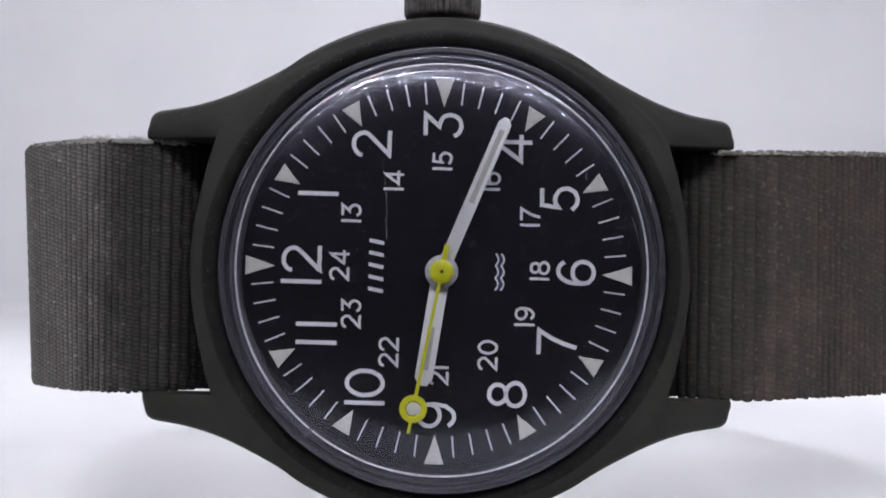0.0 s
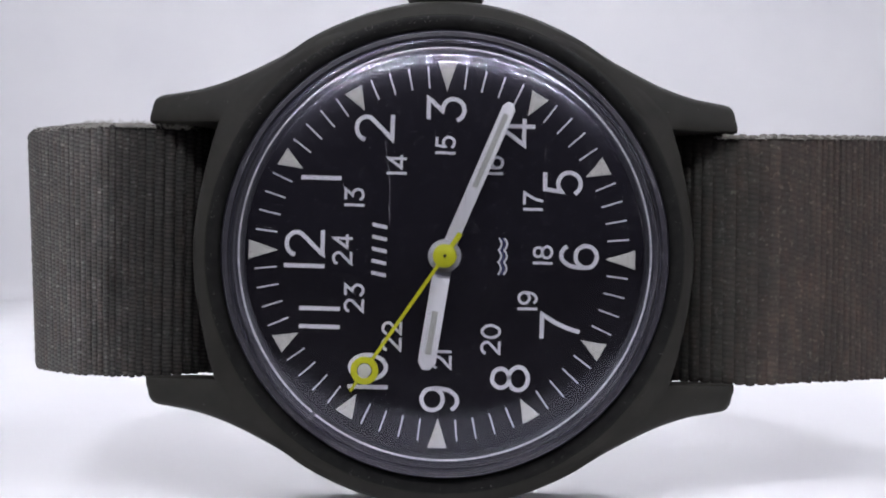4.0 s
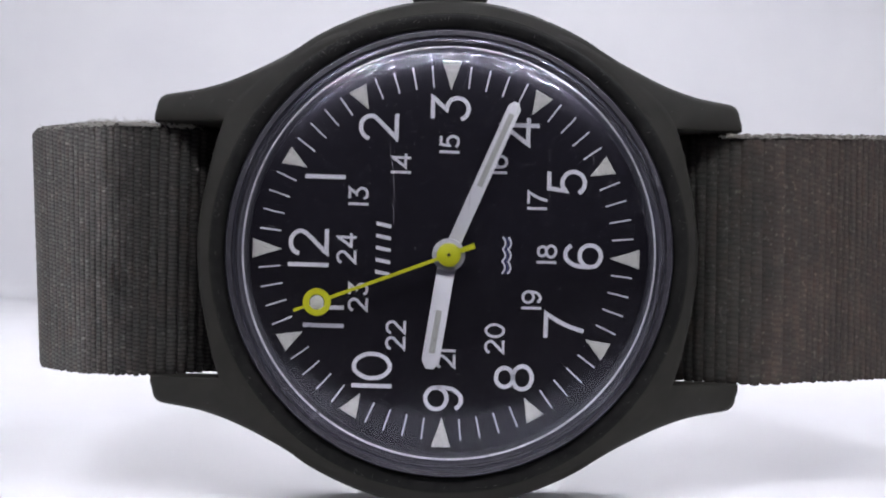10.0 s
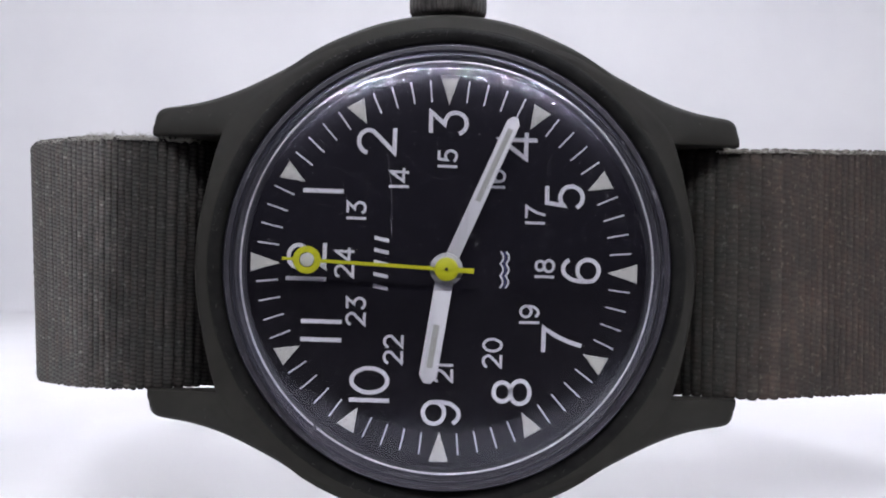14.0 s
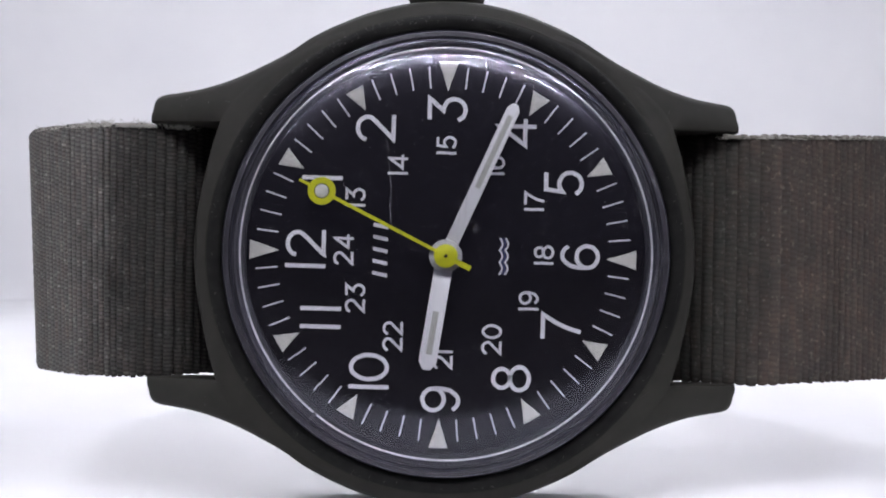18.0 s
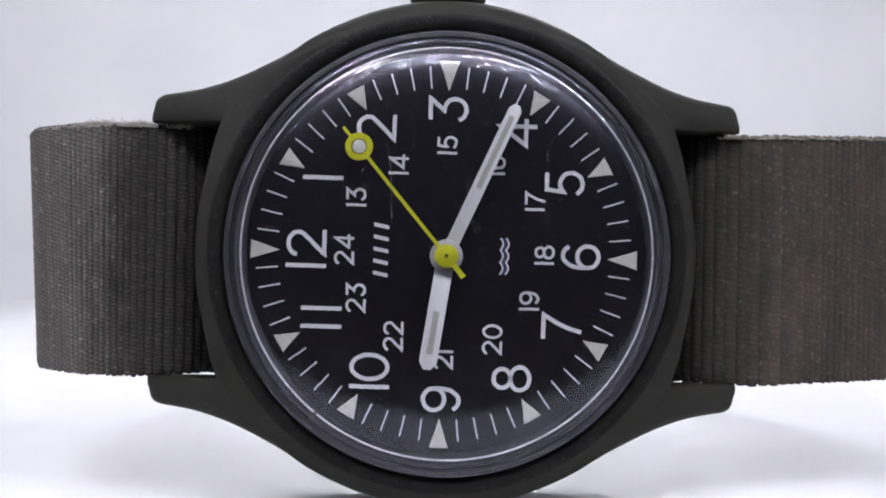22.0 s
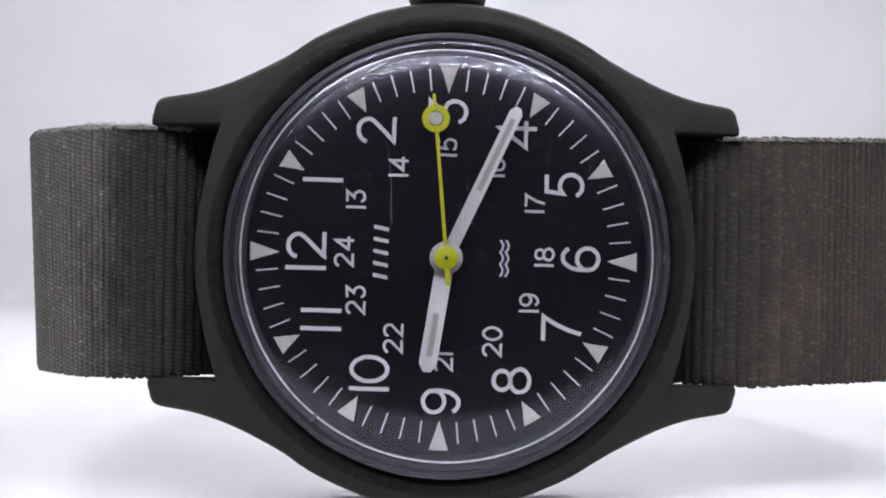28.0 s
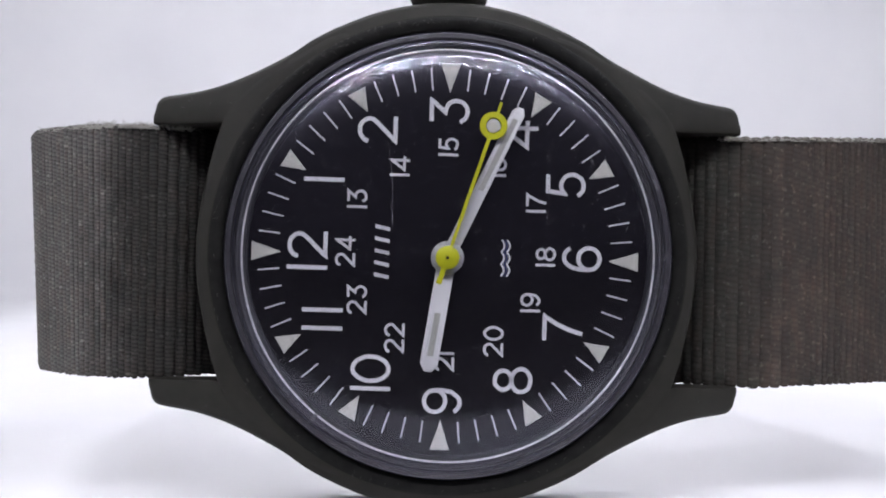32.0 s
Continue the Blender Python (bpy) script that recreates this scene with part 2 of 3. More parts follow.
def stroke(bm, points, width, front, back, closed=False):
    """A line of even width along points in the x-z plane, as a thin raised ribbon with square ends."""
    pts = [Vector(p) for p in points]
    n = len(pts)
    left, right = [], []
    for i, p in enumerate(pts):
        a = pts[i - 1] if i or closed else None
        b = pts[(i + 1) % n] if i < n - 1 or closed else None
        d0 = (p - a).normalized() if a is not None else (b - p).normalized()
        d1 = (b - p).normalized() if b is not None else d0
        m = d0 + d1
        m = m.normalized() if m.length > 1e-4 else d0
        side = Vector((-m.y, m.x))
        w = width / 2 / max(0.45, m.dot(d1))
        left.append(p + side * w)
        right.append(p - side * w)
    rows = []
    for l, r in zip(left, right):
        rows.append([bm.verts.new((v.x, y, v.y)) for v, y in ((l, back), (l, front), (r, front), (r, back))])
    faces = []
    for i in range(n if closed else n - 1):
        p, q = rows[i], rows[(i + 1) % n]
        for k in range(3):
            faces.append(bm.faces.new((p[k], p[k + 1], q[k + 1], q[k])))
    if not closed:
        faces.append(bm.faces.new(rows[0]))
        faces.append(bm.faces.new(list(reversed(rows[-1]))))
    bmesh.ops.recalc_face_normals(bm, faces=faces)


def arc(cx, cy, rx, ry, a0, a1, steps=18):
    return [(cx + rx * math.cos(radians(a0 + (a1 - a0) * k / steps)), cy + ry * math.sin(radians(a0 + (a1 - a0) * k / steps))) for k in range(steps + 1)]


def smooth_path(points, per=24):
    """A closed Catmull-Rom line through points."""
    n, out = len(points), []
    for i in range(n):
        p0, p1, p2, p3 = (Vector(points[(i + k - 1) % n]) for k in range(4))
        for s in range(per):
            t = s / per
            out.append(0.5 * ((2 * p1) + (p2 - p0) * t + (2 * p0 - 5 * p1 + 4 * p2 - p3) * t * t + (3 * p1 - p0 - 3 * p2 + p3) * t ** 3))
    return out


def spline(points, per=5):
    """An open Catmull-Rom line through points."""
    pts = [Vector(p) for p in points]
    pts = [pts[0] * 2 - pts[1]] + pts + [pts[-1] * 2 - pts[-2]]
    out = []
    for i in range(1, len(pts) - 2):
        p0, p1, p2, p3 = pts[i - 1:i + 3]
        for s in range(per):
            t = s / per
            out.append(0.5 * ((2 * p1) + (p2 - p0) * t + (2 * p0 - 5 * p1 + 4 * p2 - p3) * t * t + (3 * p1 - p0 - 3 * p2 + p3) * t ** 3))
    return out + [pts[-2]]


def box_mesh(x0, x1, y0, y1, z0, z1):
    bm = bmesh.new()
    bmesh.ops.create_cube(bm, size=1.0)
    for v in bm.verts:
        v.co = ((x0 + x1) / 2 + v.co.x * (x1 - x0), (y0 + y1) / 2 + v.co.y * (y1 - y0), (z0 + z1) / 2 + v.co.z * (z1 - z0))
    return bm


# ---- the photo box ----
BACK, HALF, ROOF, FRONT, EDGE = 428.0, 400.0, 255.0, -185.0, -21.0


def backdrop_sheet():
    """One white sheet: the floor, a tight curve at the back, and the upright back."""
    bm = bmesh.new()
    line = [(EDGE, 0)] + [(EDGE + (BACK - 8 - EDGE) * k / 30, 0) for k in range(1, 31)]
    line += [(BACK - 8 + 8 * math.sin(radians(a)), 8 - 8 * math.cos(radians(a))) for a in range(15, 91, 15)]
    line += [(BACK, 8 + (ROOF - 8) * k / 10) for k in range(1, 11)]
    under = [(y + 1.2 if z > 4 else y, -1.2 if z < 4 else z) for y, z in line]
    rows = []
    for y, z in line + under[::-1]:
        rows.append([bm.verts.new((x, y, z)) for x in (-HALF, HALF)])
    n = len(rows)
    for i in range(n):
        p, q = rows[i], rows[(i + 1) % n]
        bm.faces.new((p[0], p[1], q[1], q[0]))
    bm.faces.new([r[0] for r in rows])
    bm.faces.new([r[1] for r in reversed(rows)])
    bmesh.ops.recalc_face_normals(bm, faces=bm.faces[:])
    return bm


tagged(part("backdrop", backdrop_sheet(), SHEET), "white sweep sheet forming floor and back of photo box", "backdrop", kind="structure")
tagged(part("floor", box_mesh(-900, 900, -900, BACK + 60, -22, -1.3), TABLE), "dark wooden table under the photo box", "table top", kind="structure")
tagged(part("wall_west", box_mesh(-HALF - 4, -HALF - 0.2, FRONT, BACK + 4, -1, ROOF), BOX), "white side lining of the photo box", "wall", kind="structure")
tagged(part("wall_east", box_mesh(HALF + 0.2, HALF + 4, FRONT, BACK + 4, -1, ROOF), BOX), "white side lining of the photo box", "wall", kind="structure")
tagged(part("ceiling", box_mesh(-HALF - 4, HALF + 4, FRONT, BACK + 4, ROOF + 0.2, ROOF + 4), BOX), "white roof lining of the photo box", "ceiling", kind="structure")


def led_strip(y, under, offsets, count, size):
    """A board with rows of slim chips; hung on two rods where it lies below the roof."""
    strip = tagged(new("led_strip"), "white board with rows of bright cool LEDs", "led strip", "led strips")
    part("board", box_mesh(-200, 200, y - 25, y + 25, under - 1.6, under), LEDBOARD, strip)
    for x in (-195.0, 195.0):
        if under < ROOF:
            part("hanger", box_mesh(x - 3, x + 3, y - 3, y + 3, under, ROOF + 0.2), LEDBOARD, strip)
    chip = None
    for row, dy in enumerate(offsets):
        for k in range(count):
            if chip is None:
                chip = led = part("led", box_mesh(-size[0], size[0], -size[1], size[1], -1.2, 0), CHIP, strip)
            else:
                led = new("led", chip.data)
                led.parent = strip
            led.location = ((-180 + 360 * k / (count - 1) + 3.0 * row) * MM, (y + dy) * MM, (under - 1.65) * MM)
    return strip


led_strip(-135.0, 172.0, (0,), 26, (4.3, 1.7))
led_strip(145.0, ROOF, (-19, 19), 13, (5.1, 2.1))

# ---- the watch ----
watch = tagged(new("wrist_watch"), "black resin field watch on ribbed nylon strap, standing on edge", "watch")
watch.matrix_world = Matrix.Translation((0, 0, 0.018)) @ pose(0, 0, 0, 0, 0, 1.3) @ pose(0, 0, 0, 0, 1.0, 0)

CASE_X, CASE_UP = 0.06, 0.13
# outer edge of one lug, from the round of the case to its tip
OUTER = ((2.5, 17.1), (5.1, 16.7), (7.75, 16.12), (9.9, 15.2), (11.95, 13.95), (14.05, 12.87), (16.0, 12.08), (17.9, 11.55), (19.5, 11.3), (20.65, 11.12), (21.15, 10.7), (21.32, 9.9))
INNER = ((2.3, 16.0), (4.6, 15.5), (6.9, 14.75), (8.8, 13.9), (10.7, 12.75), (12.4, 11.3), (14.0, 9.95), (15.4, 9.2), (17.2, 9.12), (18.7, 9.12), (20.1, 9.12), (21.32, 9.12))


def case_mesh():
    profile = [(15.84, 4.0), (15.84, 0.95), (16.965, 0.6), (16.965, 0.05), (17.03, 0.045), (17.08, 0.07), (17.72, 0.37), (17.93, 0.56), (18.07, 0.92), (18.14, 1.8), (18.14, 6.6), (17.8, 7.4), (16.5, 8.0), (10.0, 8.2), (0.02, 8.2), (0.02, 4.0)]
    bm = lathe(profile, 220, True)
    # the body is a touch narrower between the lugs than it is tall, and swells into the foot of each lug
    for v in bm.verts:
        if math.hypot(v.co.x, v.co.z) > 17.2:
            lean = math.degrees(math.atan2(abs(v.co.z), abs(v.co.x)))
            swell = max(0.0, min(1.0, (lean - 12) / 18)) ** 2 * max(0.0, min(1.0, (46 - lean) / 12)) * 0.034
            if v.co.y < 1.0:
                even = max(0.0, min(1.0, (lean - 9) / 14)) * max(0.0, min(1.0, (66 - lean) / 10))
                reach = math.hypot(v.co.x, v.co.z)
                v.co.y += (0.075 + (reach - 17.2) * 0.24 + 0.35 * max(0.0, reach - 17.98) - v.co.y) * even
            v.co.x = v.co.x * (0.992 + swell) - 0.06
            v.co.z *= 1.003 + swell
    return bm


def lug_mesh(sx, sz):
    bm = bmesh.new()
    rows = []
    for (ox, oz), (ix, iz) in zip(spline(OUTER), spline(INNER)):
        if sx > 0:
            ox, ix = (x - 0.25 * max(0.0, (x - 14.0) / 7.0) for x in (ox, ix))
        o, i = Vector((ox, oz)), Vector((ix, iz))
        b = 6.6 - (3.2 * max(0.0, min(1.0, (ox - 11.0) / 4.0)) if sz < 0 else 0.0)
        d = i - o
        w = d.length
        d.normalize()
        g = max(0.0, min(1.0, (ox - 7.0) / 6.0))
        e = min(0.88 + (0.55 - 0.88) * g, w * 0.6)
        free = max(0.0, min(1.0, (i.length - 18.3) / 0.6))
        row = [(o, b, 0)]
        for along, round_drop, drop in ((0.0, 1.7, 1.0), (0.07, 0.95, 0.66), (0.27, 0.45, 0.32), (0.58, 0.15, 0.1), (1.0, 0.0, 0.0)):
            row.append((o + d * e * along, None, round_drop + (drop * e - round_drop) * g))
        row += [(o + d * max(w * 0.5, e * 1.05), None, -0.02), (i - d * e * 0.6, None, 0.0), (i - d * e * 0.2, None, e * 0.12 * free), (i, None, e * 0.5 * free), (i, b, 0)]
        rows.append([bm.verts.new((p.x * sx, y if y is not None else 0.06 + max(0.0, p.length - 17.25) * 0.27 * g + drop, p.y * sz)) for p, y, drop in row])
    for p, q in zip(rows, rows[1:]):
        for k in range(len(p) - 1):
            bm.faces.new((p[k], p[k + 1], q[k + 1], q[k]))
        bm.faces.new((p[-1], p[0], q[0], q[-1]))
    bm.faces.new(rows[0])
    bm.faces.new(list(reversed(rows[-1])))
    bmesh.ops.recalc_face_normals(bm, faces=bm.faces[:])
    return bm


case = part("case", case_mesh(), RESIN, watch, "round matte black moulded resin case")
case.location = (CASE_X * MM, 0, CASE_UP * MM)
part("bezel", lathe([(15.86, 0.92), (15.86, 0.4), (15.9, 0.27), (16.02, 0.13), (16.2, 0.045), (16.42, 0.01), (16.6, 0.0), (16.9, 0.0), (16.96, 0.03), (16.96, 0.58)], 220, True), BEZEL, case, "smooth black bezel ring")
for sx in (1, -1):
    for sz in (1, -1):
        part("lug", lug_mesh(sx, sz), RESIN, case, "tapered black resin lug")


def crown_mesh():
    bm = bmesh.new()
    teeth, sub = 40, 4
    heights = [(18.62, 0.78), (18.66, 0.88), (18.78, 0.95), (18.98, 0.99), (19.2, 1.0), (21.2, 1.0), (21.5, 0.96), (21.7, 0.86)]
    rings = []
    for z, s in heights:
        ring = []
        for k in range(teeth * sub):
            a = 2 * math.pi * k / (teeth * sub)
            r = 2.86 * s - (0.13 if s > 0.9 and k % sub in (0,) else 0.0)
            ring.append(bm.verts.new((r * math.cos(a), r * math.sin(a), z)))
        rings.append(ring)
    n = teeth * sub
    for p, q in zip(rings, rings[1:]):
        for k in range(n):
            bm.faces.new((p[k], p[(k + 1) % n], q[(k + 1) % n], q[k]))
    bm.faces.new(list(reversed(rings[0])))
    bm.faces.new(rings[-1])
    bmesh.ops.create_cone(bm, cap_ends=True, segments=32, radius1=1.5, radius2=1.5, depth=1.6, matrix=Matrix.Translation((0, 0, 18.2)))
    bmesh.ops.recalc_face_normals(bm, faces=bm.faces[:])
    bmesh.ops.translate(bm, vec=(-0.15, 4.3, 0), verts=bm.verts[:])
    return bm


part("crown", crown_mesh(), CROWN, watch, "knurled black winding crown, worn grey on its ridges")

# the dial and what is printed on it; the dial sits slightly turned in the case
DIAL_Y = 1.0
dial = part("dial", lathe([(14.75, DIAL_Y + 0.5), (14.75, DIAL_Y), (7.0, DIAL_Y), (0.02, DIAL_Y)], 160), DIAL, watch, "matte black dial with white print")
dial.rotation_euler = (0, radians(0.75), 0)
dial.location = (-0.14 * MM, 0, 0.08 * MM)
rings = [part("inner_ring", lathe([(14.3, DIAL_Y - 0.004), (14.42, DIAL_Y - 0.12), (14.5, DIAL_Y - 0.5), (14.54, DIAL_Y - 0.8), (14.84, DIAL_Y - 0.8), (14.88, DIAL_Y - 0.9), (14.92, DIAL_Y - 0.8), (15.08, DIAL_Y - 0.8), (15.12, DIAL_Y - 0.9), (15.16, DIAL_Y - 0.8), (15.33, DIAL_Y - 0.8), (15.37, DIAL_Y - 0.9), (15.41, DIAL_Y - 0.8), (15.6, DIAL_Y - 0.8), (15.6, DIAL_Y + 0.4), (14.3, DIAL_Y + 0.4)], 180, True), REFLECTOR, watch, "dark grey ring between dial and crystal")]
rings.append(part("tension_ring", lathe([(14.6 + 0.074 * math.cos(a * math.pi / 5), DIAL_Y - 0.985 + 0.074 * math.sin(a * math.pi / 5)) for a in range(10)], 200, True), STEEL, watch, "thin bright steel ring"))
for lip in (15.0, 15.29):
    rings.append(part("lip", lathe([(lip + 0.032 * math.cos(a * math.pi / 4), DIAL_Y - 0.9 + 0.032 * math.sin(a * math.pi / 4)) for a in range(8)], 200, True), LIP, watch, "thin grey lip of the inner ring"))
# the small joint where the rings meet
joint = [Vector((-0.625, -0.78)) * r + Vector((0.78, -0.625)) * t for r, t in ((14.5, -0.14), (14.5, 0.14), (15.5, 0.14), (15.5, -0.14))]
rings.append(part("ring_joint", plate([tuple(p) for p in joint], DIAL_Y - 1.08, DIAL_Y - 0.7, 0.05), JOINT, watch, "small grey joint in the rim ring"))
# added ring: its colour stands in for the grey haze on the crystal's flange
rings.append(part("rim_haze_ring", lathe([(15.36, -0.485), (15.62, -0.47), (15.7, -0.45), (15.74, -0.38), (15.76, -0.2), (15.76, 0.2), (15.36, 0.2)], 180, True), RIM_HAZE, watch, "violet-grey ring painting the haze of the crystal's rim"))
for ring_part in rings:
    ring_part.location = (CASE_X * MM, 0, CASE_UP * MM)


def dial_point(up, right):
    """From the dial's own up and right to the x-z plane: twelve o'clock points to -x."""
    return (-up, right)


TOP = DIAL_Y - 0.03
SUNK = DIAL_Y + 0.02


def printed(name, bm, mat=None, label=""):
    return part(name, bm, mat or PRINT, dial, label, smooth=False)


def hour_marker(hour):
    a = radians(30 * hour)
    radial, across = Vector((math.cos(a), math.sin(a))), Vector((-math.sin(a), math.cos(a)))
    outside = 13.42 if hour % 3 else 13.84
    corners = [radial * outside + across * 0.7, radial * outside - across * 0.7, radial * 11.7]
    printed("hour_marker", plate([tuple(p) for p in worn([dial_point(*c) for c in corners], 0.14, 0.035, True)], DIAL_Y - 0.08, SUNK, 0.05), LUME, "aged cream triangular lume marker")


def minute_tick(minute):
    a = radians(6 * minute)
    d = Vector((math.cos(a), math.sin(a)))
    bm = bmesh.new()
    ring_shift = Vector((0.0, 0.05))
    stroke(bm, worn([dial_point(*(d * 11.9 + ring_shift)), dial_point(*(d * 13.44 + ring_shift))], 0.14, 0.025), 0.105, TOP, SUNK)
    printed("minute_tick", bm)


# digits in a cell one unit high: strokes of (x, y) points, and the cell's width
DIGITS = {
    "0": (0.72, [arc(0.36, 0.5, 0.30, 0.445, 0, 360, 36)[:-1]]),
    "1": (0.16, [[(0.08, 0.0), (0.08, 1.0)]]),
    "2": (0.68, [arc(0.34, 0.70, 0.28, 0.245, 172, -38, 16) + [(0.08, 0.057), (0.68, 0.057)]]),
    "3": (0.66, [[(0.06, 0.945), (0.58, 0.945), (0.29, 0.60)] + arc(0.31, 0.325, 0.27, 0.27, 82, -160, 18)]),
    "4": (0.72, [[(0.53, 0.0), (0.53, 0.93), (0.07, 0.27), (0.72, 0.27)]]),
    "5": (0.66, [[(0.58, 0.945), (0.16, 0.945), (0.11, 0.53)] + arc(0.31, 0.335, 0.28, 0.28, 128, -150, 20)]),
    "6": (0.68, [arc(0.37, 0.50, 0.30, 0.445, 42, 180, 14) + [(0.07, 0.32)], arc(0.34, 0.32, 0.27, 0.265, 0, 360, 30)[:-1]]),
    "7": (0.66, [[(0.02, 0.945), (0.61, 0.945), (0.42, 0.62), (0.29, 0.33), (0.2, 0.0)]]),
    "8": (0.68, [arc(0.34, 0.735, 0.235, 0.21, 0, 360, 28)[:-1], arc(0.34, 0.295, 0.285, 0.24, 0, 360, 30)[:-1]]),
    "9": (0.68, [arc(0.31, 0.50, 0.30, 0.445, 222, 360, 14) + [(0.61, 0.68)], arc(0.34, 0.68, 0.27, 0.265, 0, 360, 30)[:-1]]),
}


def numeral(text, up, right, height, width):
    bm = bmesh.new()
    gap = {"11": 0.29, "10": 0.05}.get(text, 0.13)
    total = sum(DIGITS[c][0] for c in text) + gap * (len(text) - 1)
    x = -total / 2
    for c in text:
        for line in DIGITS[c][1]:
            pts = [dial_point(up + (py - 0.5) * height, right + (x + px) * height) for px, py in line]
            ring = c in "0689" and len(line) > 20
            stroke(bm, worn(pts, 0.12, 0.028, ring), width, TOP, SUNK, ring)
        x += DIGITS[c][0] + gap
    printed("numeral", bm)


for h in range(12):
    hour_marker(h)
for minute in range(60):
    if minute % 5:
        minute_tick(minute)

for text, up, right in (("12", 9.85, 0.1), ("1", 8.8, 5.25), ("2", 5.1, 8.9), ("3", 0.0, 10.45), ("4", -4.95, 8.87), ("5", -8.5, 5.4),
                        ("6", -9.8, 0.14), ("7", -8.55, -4.88), ("8", -5.1, -8.72), ("9", -0.08, -10.36), ("10", 5.08, -8.48), ("11", 8.65, -4.73)):
    numeral(text, up, right, 2.88, 0.295)
for text, up, right in (("24", 7.15, 0.15), ("13", 6.4, 3.93), ("14", 3.44, 6.34), ("15", 0.0, 7.85), ("16", -3.48, 6.5), ("17", -6.4, 4.0),
                        ("18", -7.2, 0.18), ("19", -6.2, -3.13), ("20", -3.63, -5.97), ("21", -0.15, -7.5), ("22", 3.46, -5.94), ("23", 6.22, -3.27)):
    numeral(text, up, right, 1.42, 0.19)

# the maker's mark as five plain slanted blocks
for k in range(5):
    r0 = -1.75 + k * 0.86
    w = 0.27
    u0, u1 = 4.0, 5.05
    printed("maker_mark", plate([dial_point(u0, r0), dial_point(u0, r0 + w), dial_point(u1, r0 + w + 0.2), dial_point(u1, r0 + 0.2)], TOP, SUNK), label="plain pale slanted block")

for k, mat, label in ((-1, PRINT, ""), (0, BLUE_PRINT, "dark blue wave line"), (1, PRINT, "")):
    bm = bmesh.new()
    line = [(-4.22 + k * 0.2 - 0.2 * abs(math.sin(j * math.pi / 10)), -1.3 + 2.62 * j / 30) for j in range(31)]
    stroke(bm, [dial_point(*p) for p in line], 0.12, TOP, SUNK)
    printed("wave_line", bm, mat, label)


# ---- pointers: built pointing up, keyed in motions() ----
def baton(length, half, tail, front, thick):
    tip = half * 0.42
    return plate([(-half, -tail), (half, -tail), (half, length - half * 0.85), (tip, length), (-tip, length), (-half, length - half * 0.85)], front, front + thick, 0.06)


hour_hand = part("hour_hand", baton(8.22, 0.64, 0.5, 0.35, 0.15), HAND, watch, "broad white baton hour hand")
part("lume_inlay", plate([(-0.21, 4.0), (0.21, 4.0), (0.21, 7.1), (-0.21, 7.1)], 0.33, 0.42), INLAY, hour_hand, "grey lume inlay")
minute_hand = part("minute_hand", baton(11.85, 0.48, 0.6, 0.02, 0.15), HAND, watch, "long white baton minute hand")
part("lume_inlay", plate([(-0.19, 5.3), (0.19, 5.3), (0.19, 10.95), (-0.19, 10.95)], 0.0, 0.1), INLAY, minute_hand, "grey lume inlay")
part("hub", plate(disc(0, 0, 1.17), -0.03, 0.34, 0.05), HUB, minute_hand, "round pale grey hub of the minute hand")


def second_mesh():
    bm = plate(disc(0, 0, 0.84), -0.4, -0.12, 0.04)
    plate([(-0.12, 0.5), (0.12, 0.5), (0.12, 9.1), (-0.12, 9.1)], -0.36, -0.24, 0.0, bm)
    plate([(-0.19, -1.95), (0.19, -1.95), (0.17, -0.5), (-0.17, -0.5)], -0.36, -0.24, 0.0, bm)
    plate([(-0.1, 10.75), (0.1, 10.75), (0.1, 11.62), (-0.1, 11.62)], -0.36, -0.24, 0.0, bm)
    ring = lathe([(0.54, -0.24), (0.54, -0.37), (0.57, -0.4), (0.95, -0.4), (0.98, -0.37), (0.98, -0.24)], 48, True)
    me = bpy.data.meshes.new("ring")
    bmesh.ops.translate(ring, vec=(0, 0, 9.87), verts=ring.verts[:])
    ring.to_mesh(me)
    ring.free()
    bm.from_mesh(me)
    bpy.data.meshes.remove(me)
    return bm


second_hand = part("second_hand", second_mesh(), YELLOW, watch, "slim yellow sweep second hand with ring")
part("lume_dot", plate(disc(0, 9.87, 0.48), -0.36, -0.25, 0.05), LUME, second_hand, "round white lume dot")
part("pin", plate(disc(0, 0, 0.13, 16), -0.46, -0.2, 0.03), PIN, second_hand, "dark centre pin")

# ---- crystal ----
def dome(r, top, edge, fillet, foot, steep, steps=18):
    """Half profile from the axis outwards: a shallow cap, a rounded shoulder of that radius and a wall that flares down to the foot at edge."""
    lean = radians(22)
    rs = r - fillet + fillet * math.sin(lean)
    fine, ys, pts = 20, top, [(0.02, top)]
    for k in range(steps * fine):
        ys += rs / (steps * fine) * math.tan(lean * ((k + 0.5) / (steps * fine)) ** 5)
        if (k + 1) % fine == 0:
            pts.append((rs * (k + 1) / (steps * fine), ys))
    for k in range(1, steps + 1):
        a = lean + (radians(steep) - lean) * k / steps
        pts.append((r - fillet + fillet * math.sin(a), ys + fillet * (math.cos(lean) - math.cos(a))))
    pts.append((foot, edge))
    return pts


